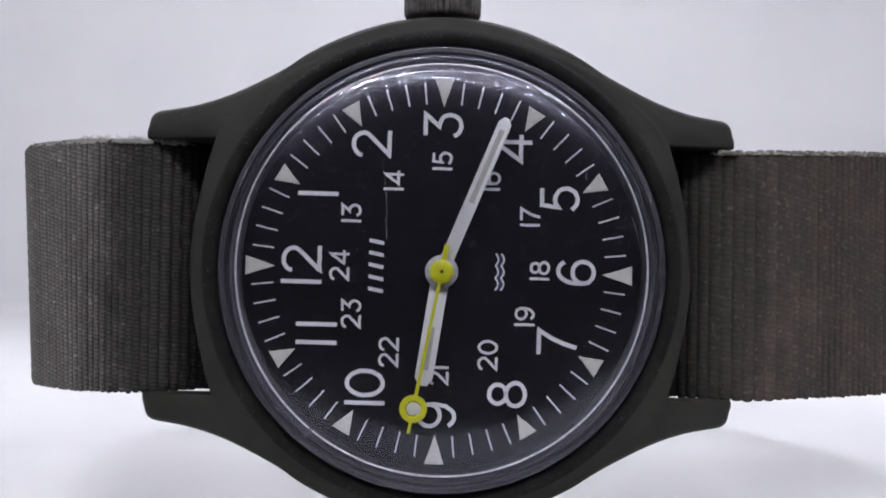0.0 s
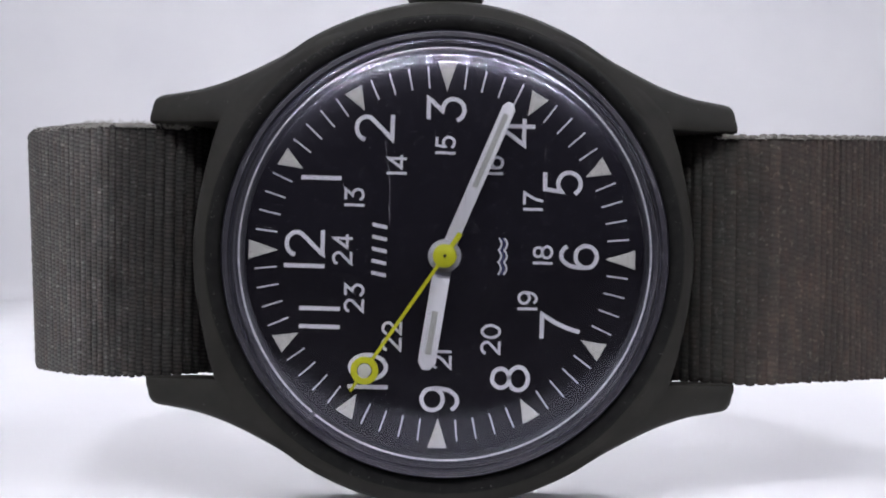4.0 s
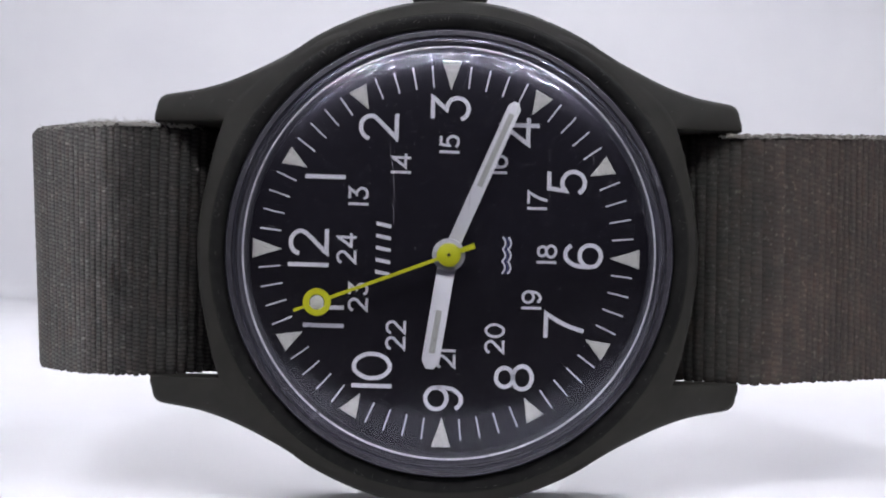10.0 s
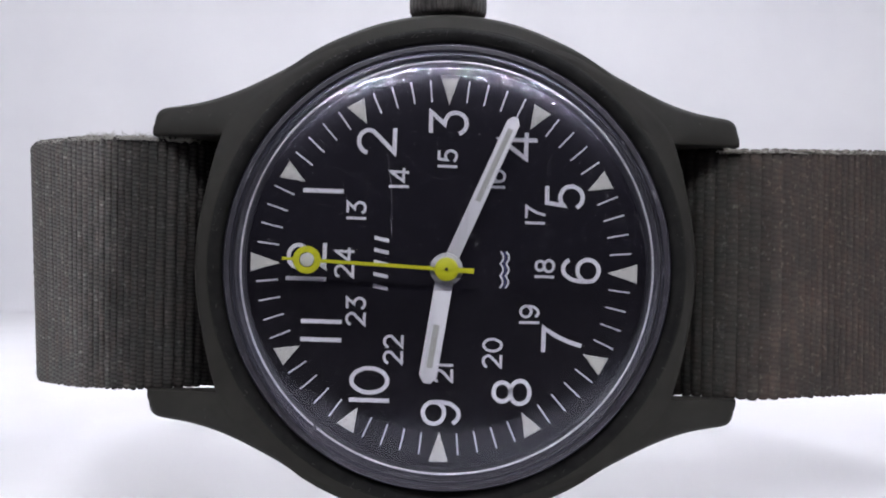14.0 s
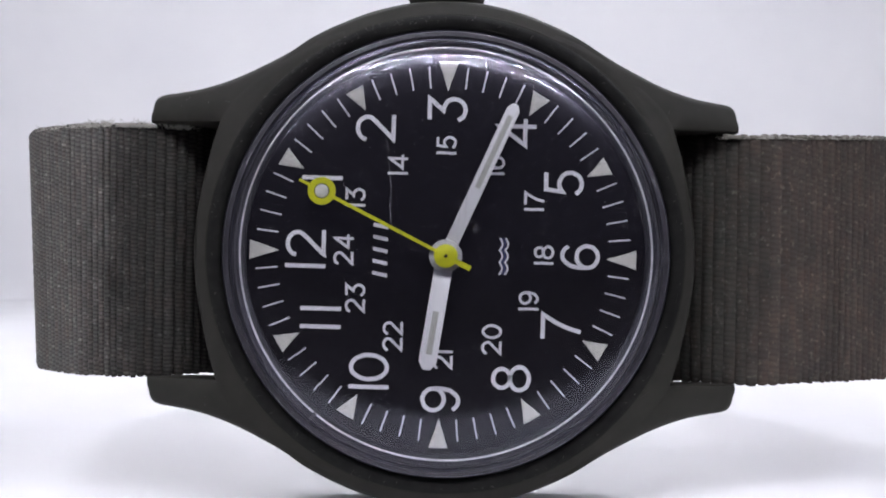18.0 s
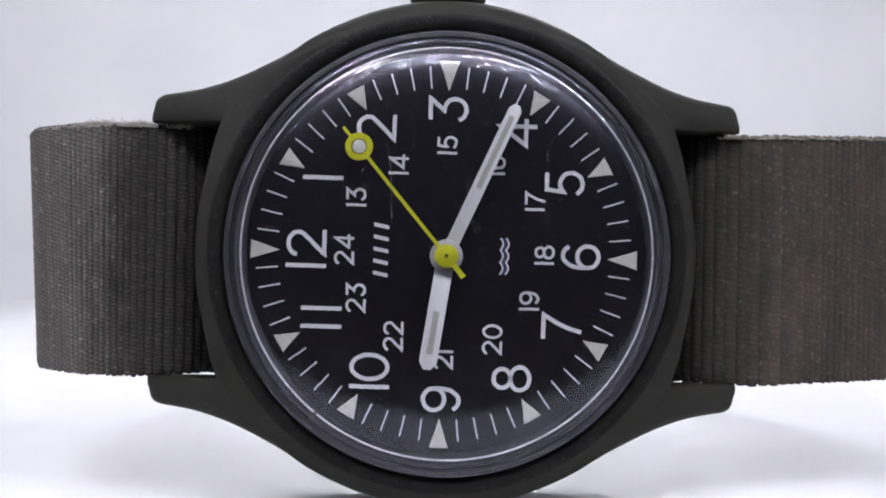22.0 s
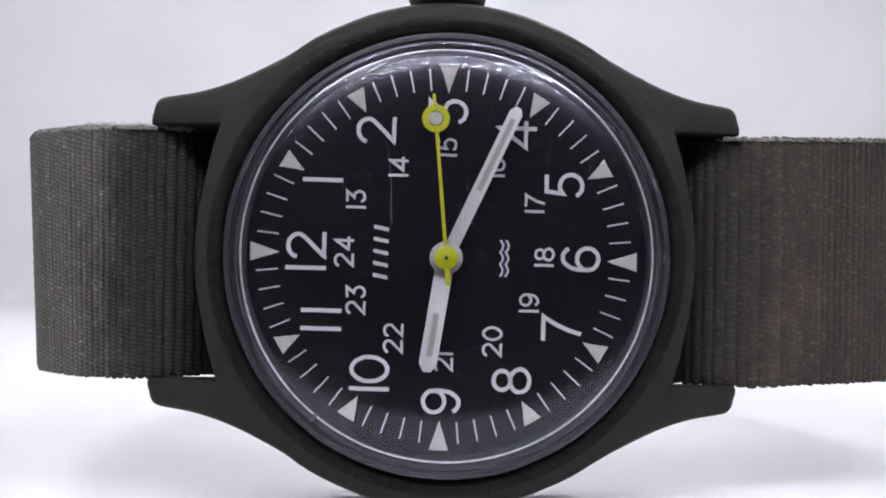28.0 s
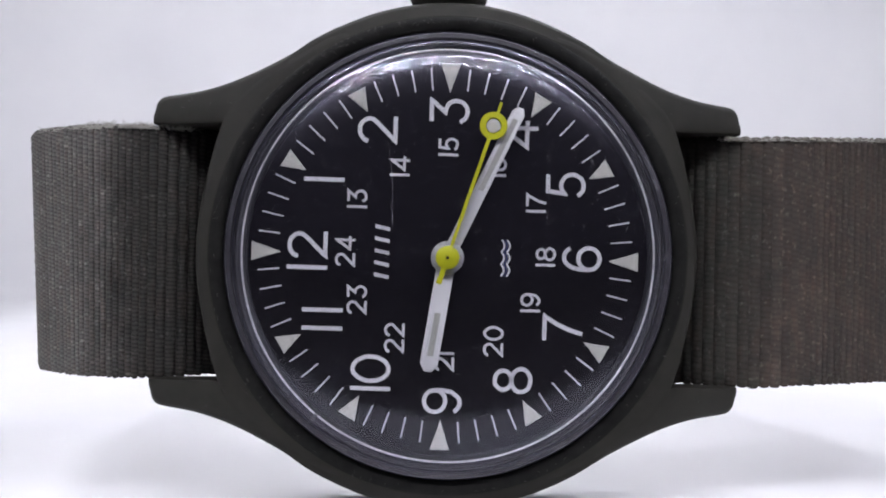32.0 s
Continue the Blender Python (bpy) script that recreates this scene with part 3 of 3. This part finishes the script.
outer_profile = dome(14.92, -4.0, -0.58, 1.38, 15.2, 78)
inner_profile = dome(14.62, -3.1, 0.06, 1.5, 15.05, 76)
flange = [(15.45, -0.566), (15.62, -0.553), (15.68, -0.538), (15.735, -0.51), (15.78, -0.46), (15.805, -0.38), (15.815, 0.3)]
crystal_bm = lathe(outer_profile + flange + inner_profile[::-1], 200)
crystal_bm.normal_update()
turned = [f for f in crystal_bm.faces if f.normal.y > 0.02 or f.normal.dot(Vector((f.calc_center_median().x, 0, f.calc_center_median().z)).normalized()) < -0.2]
bmesh.ops.reverse_faces(crystal_bm, faces=turned)
crystal = part("crystal", crystal_bm, GLASS, watch, "clear domed acrylic crystal with fine scratches")
crystal.location = (CASE_X * MM, 0, CASE_UP * MM)
crystal.visible_shadow = False

# ---- strap ----
LOOP = ((-12.5, 13.0), (-15.6, 9.8), (-17.5, 5.6), (-19.3, 3.1), (-22.8, 1.85), (-25.8, 2.7), (-28.7, 4.8), (-31.25, 7.8), (-32.7, 13.5), (-35.1, 25.0), (-37.0, 42.0), (-30.0, 60.0), (0.0, 72.0),
        (24.0, 66.0), (38.0, 52.0), (43.0, 34.0), (42.2, 18.0), (38.8, 9.3), (32.4, 4.6), (27.2, 3.0), (23.2, 1.9), (19.6, 2.7), (17.35, 4.5), (15.3, 8.6), (12.5, 12.0))


def skew(x, z):
    """The folded end of the strap leans: its lower edge is pulled in."""
    return max(0.0, min(1.0, (-x - 21.0) / 10.0)) * (0.32 - 0.47 * z - 0.1)


def climb(x):
    """The long end of the strap rises a little on its way back."""
    return 0.31 * max(0.0, min(1.5, (x - 22.0) / 9.5))


def strap_mesh(points, seed, rib, flat):
    """Webbing along a line seen from above: raised ribs across its width, scalloped edges, double sided."""
    rng = random.Random(seed)
    length = [0.0]
    for a, b in zip(points, points[1:]):
        length.append(length[-1] + (Vector(b) - Vector(a)).length)
    total = length[-1]

    def at(s):
        s = min(max(s, 0.0), total)
        lo, hi = 0, len(length) - 2
        while lo < hi:
            mid = (lo + hi + 1) // 2
            if length[mid] <= s:
                lo = mid
            else:
                hi = mid - 1
        k = lo
        f = (s - length[k]) / max(1e-9, length[k + 1] - length[k])
        a, b = Vector(points[k]), Vector(points[k + 1])
        return a.lerp(b, f), (b - a).normalized()

    marks, s = [0.0], 0.0
    while s < total:
        here = at(s)[0]
        near = max(0.0, min(1.0, (flat - abs(here.x)) / 3.0)) if here.y < 16 else 0.0
        s += (0.5 + 0.34 * near) * rng.uniform(0.95, 1.05)
        marks.append(min(s, total))
    zs = [-1, -0.99, -0.975, -0.955, -0.93] + [-0.9 + 1.8 * k / 36 for k in range(37)] + [0.93, 0.955, 0.975, 0.99, 1]
    bm = bmesh.new()
    uv = bm.loops.layers.uv.new("UVMap")
    rows, us = [], []
    for a, b in zip(marks, marks[1:]):
        rough_rib = rng.uniform(0.85, 1.1)
        edge_t, edge_b = rng.uniform(-0.05, 0.07), rng.uniform(-0.05, 0.05)
        mid = at((a + b) / 2)[0]
        if mid.y < 16:
            rough_rib *= 0.35 + 0.65 * min(1.0, abs(abs(mid.x) - flat + 0.6) / 2.6)
        for f in (0.0, 0.18, 0.5, 0.82):
            s = a + (b - a) * f
            p, d = at(s)
            n = Vector((d.y, -d.x))
            lift = {0.0: 0.0, 0.18: 0.7, 0.5: 1.0, 0.82: 0.7}[f] * rough_rib * rib
            row = []
            for z in zs:
                fall = (0.5 if z > 0 else 0.12) * (max(0.0, abs(z) - 0.93) / 0.07) ** 2
                h = lift * (1 + 0.12 * math.sin(z * 60 + s * 3)) - fall
                scallop = {0.0: -0.09, 0.18: 0.02, 0.5: 0.05, 0.82: 0.02}[f]
                half = 9.1 + scallop + (edge_t if z > 0 else edge_b) + ((0.15 if abs(p.x) < 17.2 else -0.06) if z < 0 else 0.1) * (abs(p.x) < 19.8)
                row.append(bm.verts.new((p.x + n.x * h + skew(p.x, z), p.y + n.y * h, z * half + 0.06 + climb(p.x))))
            back = []
            for z in (1, 0.3, -0.3, -1):
                half = 8.9
                back.append(bm.verts.new((p.x - n.x * 1.15 + skew(p.x, z), p.y - n.y * 1.15, z * half + climb(p.x))))
            rows.append(row + back)
            us.append(len(us) // 4 + f)
    m = len(rows[0])
    for i in range(len(rows) - 1):
        p, q = rows[i], rows[i + 1]
        for k in range(m):
            j = (k + 1) % m
            face = bm.faces.new((p[k], q[k], q[j], p[j]))
            for loop, (u, v) in zip(face.loops, ((us[i], p[k].co.z), (us[i + 1], q[k].co.z), (us[i + 1], q[j].co.z), (us[i], p[j].co.z))):
                loop[uv].uv = (u, v * 3.3)
    bm.faces.new(rows[0])
    bm.faces.new(list(reversed(rows[-1])))
    return bm


loop_line = smooth_path([Vector(p) for p in LOOP], 12)[:-12]
half_way = min(range(len(loop_line)), key=lambda k: (loop_line[k] - Vector((0.0, 72.0))).length)
# front normals face outwards: walk the left half from the back to the lug, the right half from the lug to the back
left_line = loop_line[:half_way + 1][::-1]
right_line = loop_line[half_way:][::-1]
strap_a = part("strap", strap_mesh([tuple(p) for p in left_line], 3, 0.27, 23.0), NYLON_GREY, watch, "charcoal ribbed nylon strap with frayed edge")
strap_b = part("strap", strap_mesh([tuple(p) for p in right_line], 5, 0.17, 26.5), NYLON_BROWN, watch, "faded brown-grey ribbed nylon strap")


def fibre_mesh(spots, seed, flat, thick):
    """Fine broken threads that stand off the strap's edge: spots are (x, y, z, length)."""
    rng = random.Random(seed)
    bm = bmesh.new()
    for x, y, z, size in spots:
        d = Vector((rng.choice((-1, 1)) * rng.uniform(0.3, 1.0), rng.uniform(-0.5, 0.25), rng.uniform(-0.15, 0.9) * (1 - flat))).normalized() * size
        bend = Vector((rng.uniform(-0.4, 0.4), rng.uniform(-0.3, 0.3), rng.uniform(-0.3, 0.1))) * size
        side = Vector((d.z, 0.0, -d.x)).normalized() * thick
        deep = Vector((0, thick, 0))
        p = Vector((x, y, z))
        rows = []
        for k in range(4):
            t = k / 3
            c = p + d * t + bend * t * t
            w = 1 - 0.6 * t
            rows.append([bm.verts.new(c + side * w), bm.verts.new(c + deep * w), bm.verts.new(c - side * w)])
        for a, b in zip(rows, rows[1:]):
            for i in range(3):
                bm.faces.new((a[i], a[(i + 1) % 3], b[(i + 1) % 3], b[i]))
    bmesh.ops.recalc_face_normals(bm, faces=bm.faces[:])
    return bm


def edge_spots(line, lo, hi, count, seed, top, longest):
    """Places along the strap's top edge between two x values."""
    rng = random.Random(seed)
    pts = [p for p in line if lo <= p[0] <= hi and p[1] < 14]
    out = []
    for _ in range(count):
        a = rng.choice(pts)
        b = min(pts, key=lambda q: abs((Vector(q) - Vector(a)).length - 0.9))
        p = Vector(a).lerp(Vector(b), rng.random())
        out.append((p.x, p.y + rng.uniform(-0.3, 0.9), top + climb(p.x) + rng.uniform(-0.15, 0.05), 0.12 + longest * rng.random() ** 2))
    return out


tagged(part("frayed_edge", fibre_mesh(edge_spots(left_line, -31.0, -18.5, 1000, 1, 9.0, 0.4) + edge_spots(left_line, -26.5, -18.5, 1000, 7, 9.02, 0.6), 2, 0.0, 0.03), FIBRE, strap_a, "pale frayed nylon fibres", smooth=False), kind="stuff")
tagged(part("frayed_edge", fibre_mesh(edge_spots(right_line, 19.5, 36.0, 520, 4, 8.98, 0.55), 5, 0.75, 0.05), FIBRE, strap_b, "pale nylon loops along the edge", smooth=False), kind="stuff")


def selvedge_mesh(line, lo, hi):
    """The bound edge of the webbing: a thin cord that bulges at every weft turn."""
    pts = smooth_path([Vector(p) for p in line if lo <= p[0] <= hi and p[1] < 16], 6)
    bm = bmesh.new()
    rows, s = [], 0.0
    for k, p in enumerate(pts):
        s += (p - pts[max(0, k - 1)]).length
        wave = abs(math.sin(s * math.pi / 0.95 + 0.9 * math.sin(s * 1.3) + 0.5 * math.sin(s * 3.1))) * (0.7 + 0.3 * math.sin(s * 2.3))
        r = 0.13 + 0.07 * wave
        rows.append([bm.verts.new((p.x + 0.3 * r * math.cos(a), p.y - 0.02 + r * math.cos(a), 8.93 + climb(p.x) + 0.09 * wave + r * math.sin(a))) for a in [j * math.pi / 4 for j in range(8)]])
    for p, q in zip(rows, rows[1:]):
        for j in range(8):
            bm.faces.new((p[j], p[(j + 1) % 8], q[(j + 1) % 8], q[j]))
    bmesh.ops.recalc_face_normals(bm, faces=bm.faces[:])
    return bm


part("selvedge", selvedge_mesh(right_line, 21.2, 42.0), SELVEDGE, strap_b, "pale bound edge of the strap")


def dome_y(x, z):
    """Depth of the crystal's outer face at a place on it."""
    r = math.hypot(x, z)
    for (r0, y0), (r1, y1) in zip(outer_profile, outer_profile[1:]):
        if r0 <= r <= r1:
            return y0 + (y1 - y0) * (r - r0) / (r1 - r0)
    return outer_profile[0][1]


def scratch(bm, points, width):
    """A hairline scratch on the crystal, tapering at both ends."""
    n = len(points)
    rows = []
    for k, (x, z) in enumerate(points):
        a, b = points[max(0, k - 1)], points[min(n - 1, k + 1)]
        d = (Vector(b) - Vector(a)).normalized()
        w = width * (0.25 + 0.75 * math.sin(math.pi * k / (n - 1)))
        y = dome_y(x, z)
        rows.append((bm.verts.new((x - d.y * w, y - 0.004, z + d.x * w)), bm.verts.new((x, y - 0.012, z)), bm.verts.new((x + d.y * w, y - 0.004, z - d.x * w))))
    for a, b in zip(rows, rows[1:]):
        for i in (0, 1):
            bm.faces.new((a[i], a[i + 1], b[i + 1], b[i]))


def rim_point(s, a, lift):
    """A place on the steep wall of the crystal and its flange: s runs from the shoulder (0) to the outer edge (1)."""
    wall = [p for p in outer_profile + flange[:5] if p[0] > 13.9]
    f = min(max(s, 0.0), 0.999) * (len(wall) - 1)
    k = int(f)
    (r0, y0), (r1, y1) = wall[k], wall[k + 1]
    out = Vector((y1 - y0, r0 - r1)).normalized() * lift
    r, y = r0 + (r1 - r0) * (f - k) + out.x, y0 + (y1 - y0) * (f - k) + out.y
    return (r * math.cos(a), y, r * math.sin(a))


def rim_nicks(bm, rng):
    """Short knocks across the wall and fine rubs round it, thickest where the crystal was knocked most."""
    for _ in range(170):
        mean, spread = rng.choice(((0.55, 0.3), (0.2, 0.35), (1.1, 0.35), (2.2, 0.4), (3.5, 0.5), (5.4, 0.5)))
        a, s = rng.gauss(mean, spread), rng.uniform(0.0, 1.0)
        if rng.random() < 0.4:
            da, ds, w = rng.uniform(-0.012, 0.012), rng.uniform(0.1, 0.4), rng.uniform(0.0006, 0.0016)
            strips = [[rim_point(s + ds * k / 4, a + da * k / 4 + w * side, 0.004 + 0.008 * (side == 0)) for side in (-1, 0, 1)] for k in range(5)]
        else:
            da, ds, w = rng.uniform(0.01, 0.07), rng.uniform(-0.05, 0.05), rng.uniform(0.006, 0.016)
            strips = [[rim_point(s + ds * k / 4 - w * side, a + da * k / 4, 0.004 + 0.008 * (side == 0)) for side in (-1, 0, 1)] for k in range(5)]
        rows = [[bm.verts.new(p) for p in strip] for strip in strips]
        for p, q in zip(rows, rows[1:]):
            for i in (0, 1):
                bm.faces.new((p[i], p[i + 1], q[i + 1], q[i]))


def scratches_mesh():
    rng = random.Random(11)
    bm = bmesh.new()
    long_lines = (((-4.35, 7.9), (-3.9, 2.9), 0.02), ((1.15, 5.6), (1.05, 2.1), 0.016), ((0.65, 4.3), (0.55, 1.2), 0.014), ((-4.1, 3.4), (-3.95, 1.9), 0.03), ((6.6, 6.0), (6.4, 1.0), 0.01), ((12.6, 4.2), (13.4, 1.9), 0.02), ((11.0, 9.4), (11.2, 8.1), 0.02))
    for (x0, z0), (x1, z1), w in long_lines:
        pts = [(x0 + (x1 - x0) * k / 12 + 0.12 * math.sin(k * 0.26), z0 + (z1 - z0) * k / 12) for k in range(13)]
        scratch(bm, pts, w)
    # single deeper nicks: place, way in degrees, length and width
    for x, z, way, size, w in ((1.55, 2.2, 52, 0.55, 0.02), (1.75, 1.65, 20, 0.4, 0.018), (2.0, 1.9, -35, 0.5, 0.018), (2.2, 0.25, 60, 0.3, 0.02), (2.45, -0.2, 100, 0.25, 0.02),
                              (-2.4, 0.3, 120, 0.4, 0.018), (-5.8, 5.7, 60, 0.7, 0.016), (-5.5, 5.4, -50, 0.5, 0.016), (9.6, 6.6, -60, 0.6, 0.024), (12.4, 6.3, 70, 1.1, 0.022),
                              (12.9, 5.2, 110, 0.8, 0.022), (6.6, 6.9, 95, 1.2, 0.014), (-0.9, 9.9, 100, 1.0, 0.014), (-12.2, 1.6, 10, 0.9, 0.018), (-8.4, 9.4, 130, 0.8, 0.016)):
        c, d = math.cos(radians(way)), math.sin(radians(way))
        scratch(bm, [(x + c * size * (k / 6 - 0.5) - d * 0.06 * math.sin(k * 0.9), z + d * size * (k / 6 - 0.5) + c * 0.06 * math.sin(k * 0.9)) for k in range(7)], w)
    for _ in range(330):
        r, a = 13.2 * math.sqrt(rng.random()), rng.uniform(0, 2 * math.pi)
        x, z = r * math.cos(a), r * math.sin(a)
        t, size = rng.uniform(0, math.pi), rng.uniform(0.12, 0.7) * rng.random()
        scratch(bm, [(x + math.cos(t + k * 0.06) * size * k / 4, z + math.sin(t + k * 0.06) * size * k / 4) for k in range(5)], rng.uniform(0.005, 0.014))
    # rubbed patches towards the rim
    for _ in range(190):
        cx, cz, spread = rng.choice(((-6.2, 11.2, 1.0), (-9.2, 8.6, 1.1), (6.4, 10.9, 1.2), (10.8, 7.2, 1.2), (12.2, 3.0, 1.0), (0.2, 11.6, 1.3)))
        x, z = rng.gauss(cx, spread), rng.gauss(cz, spread)
        if math.hypot(x, z) > 13.4:
            continue
        t, size = rng.gauss(1.9, 0.7), rng.uniform(0.2, 0.9)
        scratch(bm, [(x + math.cos(t + k * 0.05) * size * (k / 4 - 0.5), z + math.sin(t + k * 0.05) * size * (k / 4 - 0.5)) for k in range(5)], rng.uniform(0.004, 0.011))
    for _ in range(380):
        cx, cz, spread = rng.choice(((1.6, -2.2, 1.0), (3.5, -3.0, 1.6), (-6.0, 6.5, 2.2), (0.5, 9.5, 2.6), (5.5, 6.0, 2.4), (7.5, 0.5, 2.2), (-9.0, 2.0, 2.4), (0.0, 0.0, 6.0), (0.0, 0.0, 6.0)))
        x, z = rng.gauss(cx, spread), rng.gauss(cz, spread)
        if math.hypot(x, z) > 13.6:
            continue
        size = rng.uniform(0.012, 0.04)
        y = dome_y(x, z)
        ring = [bm.verts.new((x + size * math.cos(k * 1.2566), y - 0.002, z + size * math.sin(k * 1.2566))) for k in range(5)]
        top = bm.verts.new((x, y - size * 0.5, z))
        for k in range(5):
            bm.faces.new((ring[k], ring[(k + 1) % 5], top))
    rim_nicks(bm, random.Random(37))
    bmesh.ops.recalc_face_normals(bm, faces=bm.faces[:])
    return bm


tagged(part("surface_wear", scratches_mesh(), SCRATCH, crystal, "hairline scratches and dust specks", smooth=False), kind="stuff")


def scuffs_mesh():
    """Tiny pale nicks on the bezel and on the flat of the lugs."""
    rng = random.Random(23)
    bm = bmesh.new()
    spots = []
    for _ in range(110):
        a, r = rng.uniform(0, 2 * math.pi), rng.uniform(16.5, 16.9)
        spots.append((r * math.cos(a), 0.0, r * math.sin(a)))
    for _ in range(70):
        a, r = rng.gauss(2.15, 0.3), rng.uniform(16.45, 16.95)
        spots.append((r * math.cos(a), 0.0, r * math.sin(a)))
    for _ in range(14):
        x = rng.uniform(14.5, 19.5)
        z = rng.uniform(10.0, 11.0)
        spots.append((x * rng.choice((-1, 1)), 0.06 + (math.hypot(x, z) - 17.25) * 0.27 - 0.02, z * rng.choice((1, 1, -1))))
    for x, y, z in spots:
        t, size = rng.uniform(0, math.pi), rng.uniform(0.05, 0.22)
        dx, dz, w = math.cos(t) * size, math.sin(t) * size, rng.uniform(0.012, 0.025)
        a, b = bm.verts.new((x - dx, y + 0.004, z - dz)), bm.verts.new((x + dx, y + 0.004, z + dz))
        c, d = bm.verts.new((x - dz / size * w, y - 0.008, z + dx / size * w)), bm.verts.new((x + dz / size * w, y - 0.008, z - dx / size * w))
        bm.faces.new((a, c, b))
        bm.faces.new((a, b, d))
    bmesh.ops.recalc_face_normals(bm, faces=bm.faces[:])
    return bm


tagged(part("case_wear", scuffs_mesh(), SCUFF, case, "pale nicks in the black resin", smooth=False), kind="stuff")


def motions():
    sweep = ((0, 191.8), (3, 209.3), (6, 226.8), (9, 244.5), (13, 267.9), (16, 285.7), (19, 303.7), (23, 327.1), (26, 344.2), (29, 361.6), (32, 379.2))
    walk(second_hand, [(t, pose(0, 0, 0, 0, a - 1.0, 0)) for t, a in sweep])
    walk(minute_hand, [(0, pose(0, 0, 0, 0, 22.3, 0)), (16, pose(0, 0, 0, 0, 23.75, 0)), (32, pose(0, 0, 0, 0, 25.2, 0))])
    walk(hour_hand, [(0, pose(0, 0, 0, 0, 188.6, 0)), (32, pose(0, 0, 0, 0, 188.87, 0))])


motions()
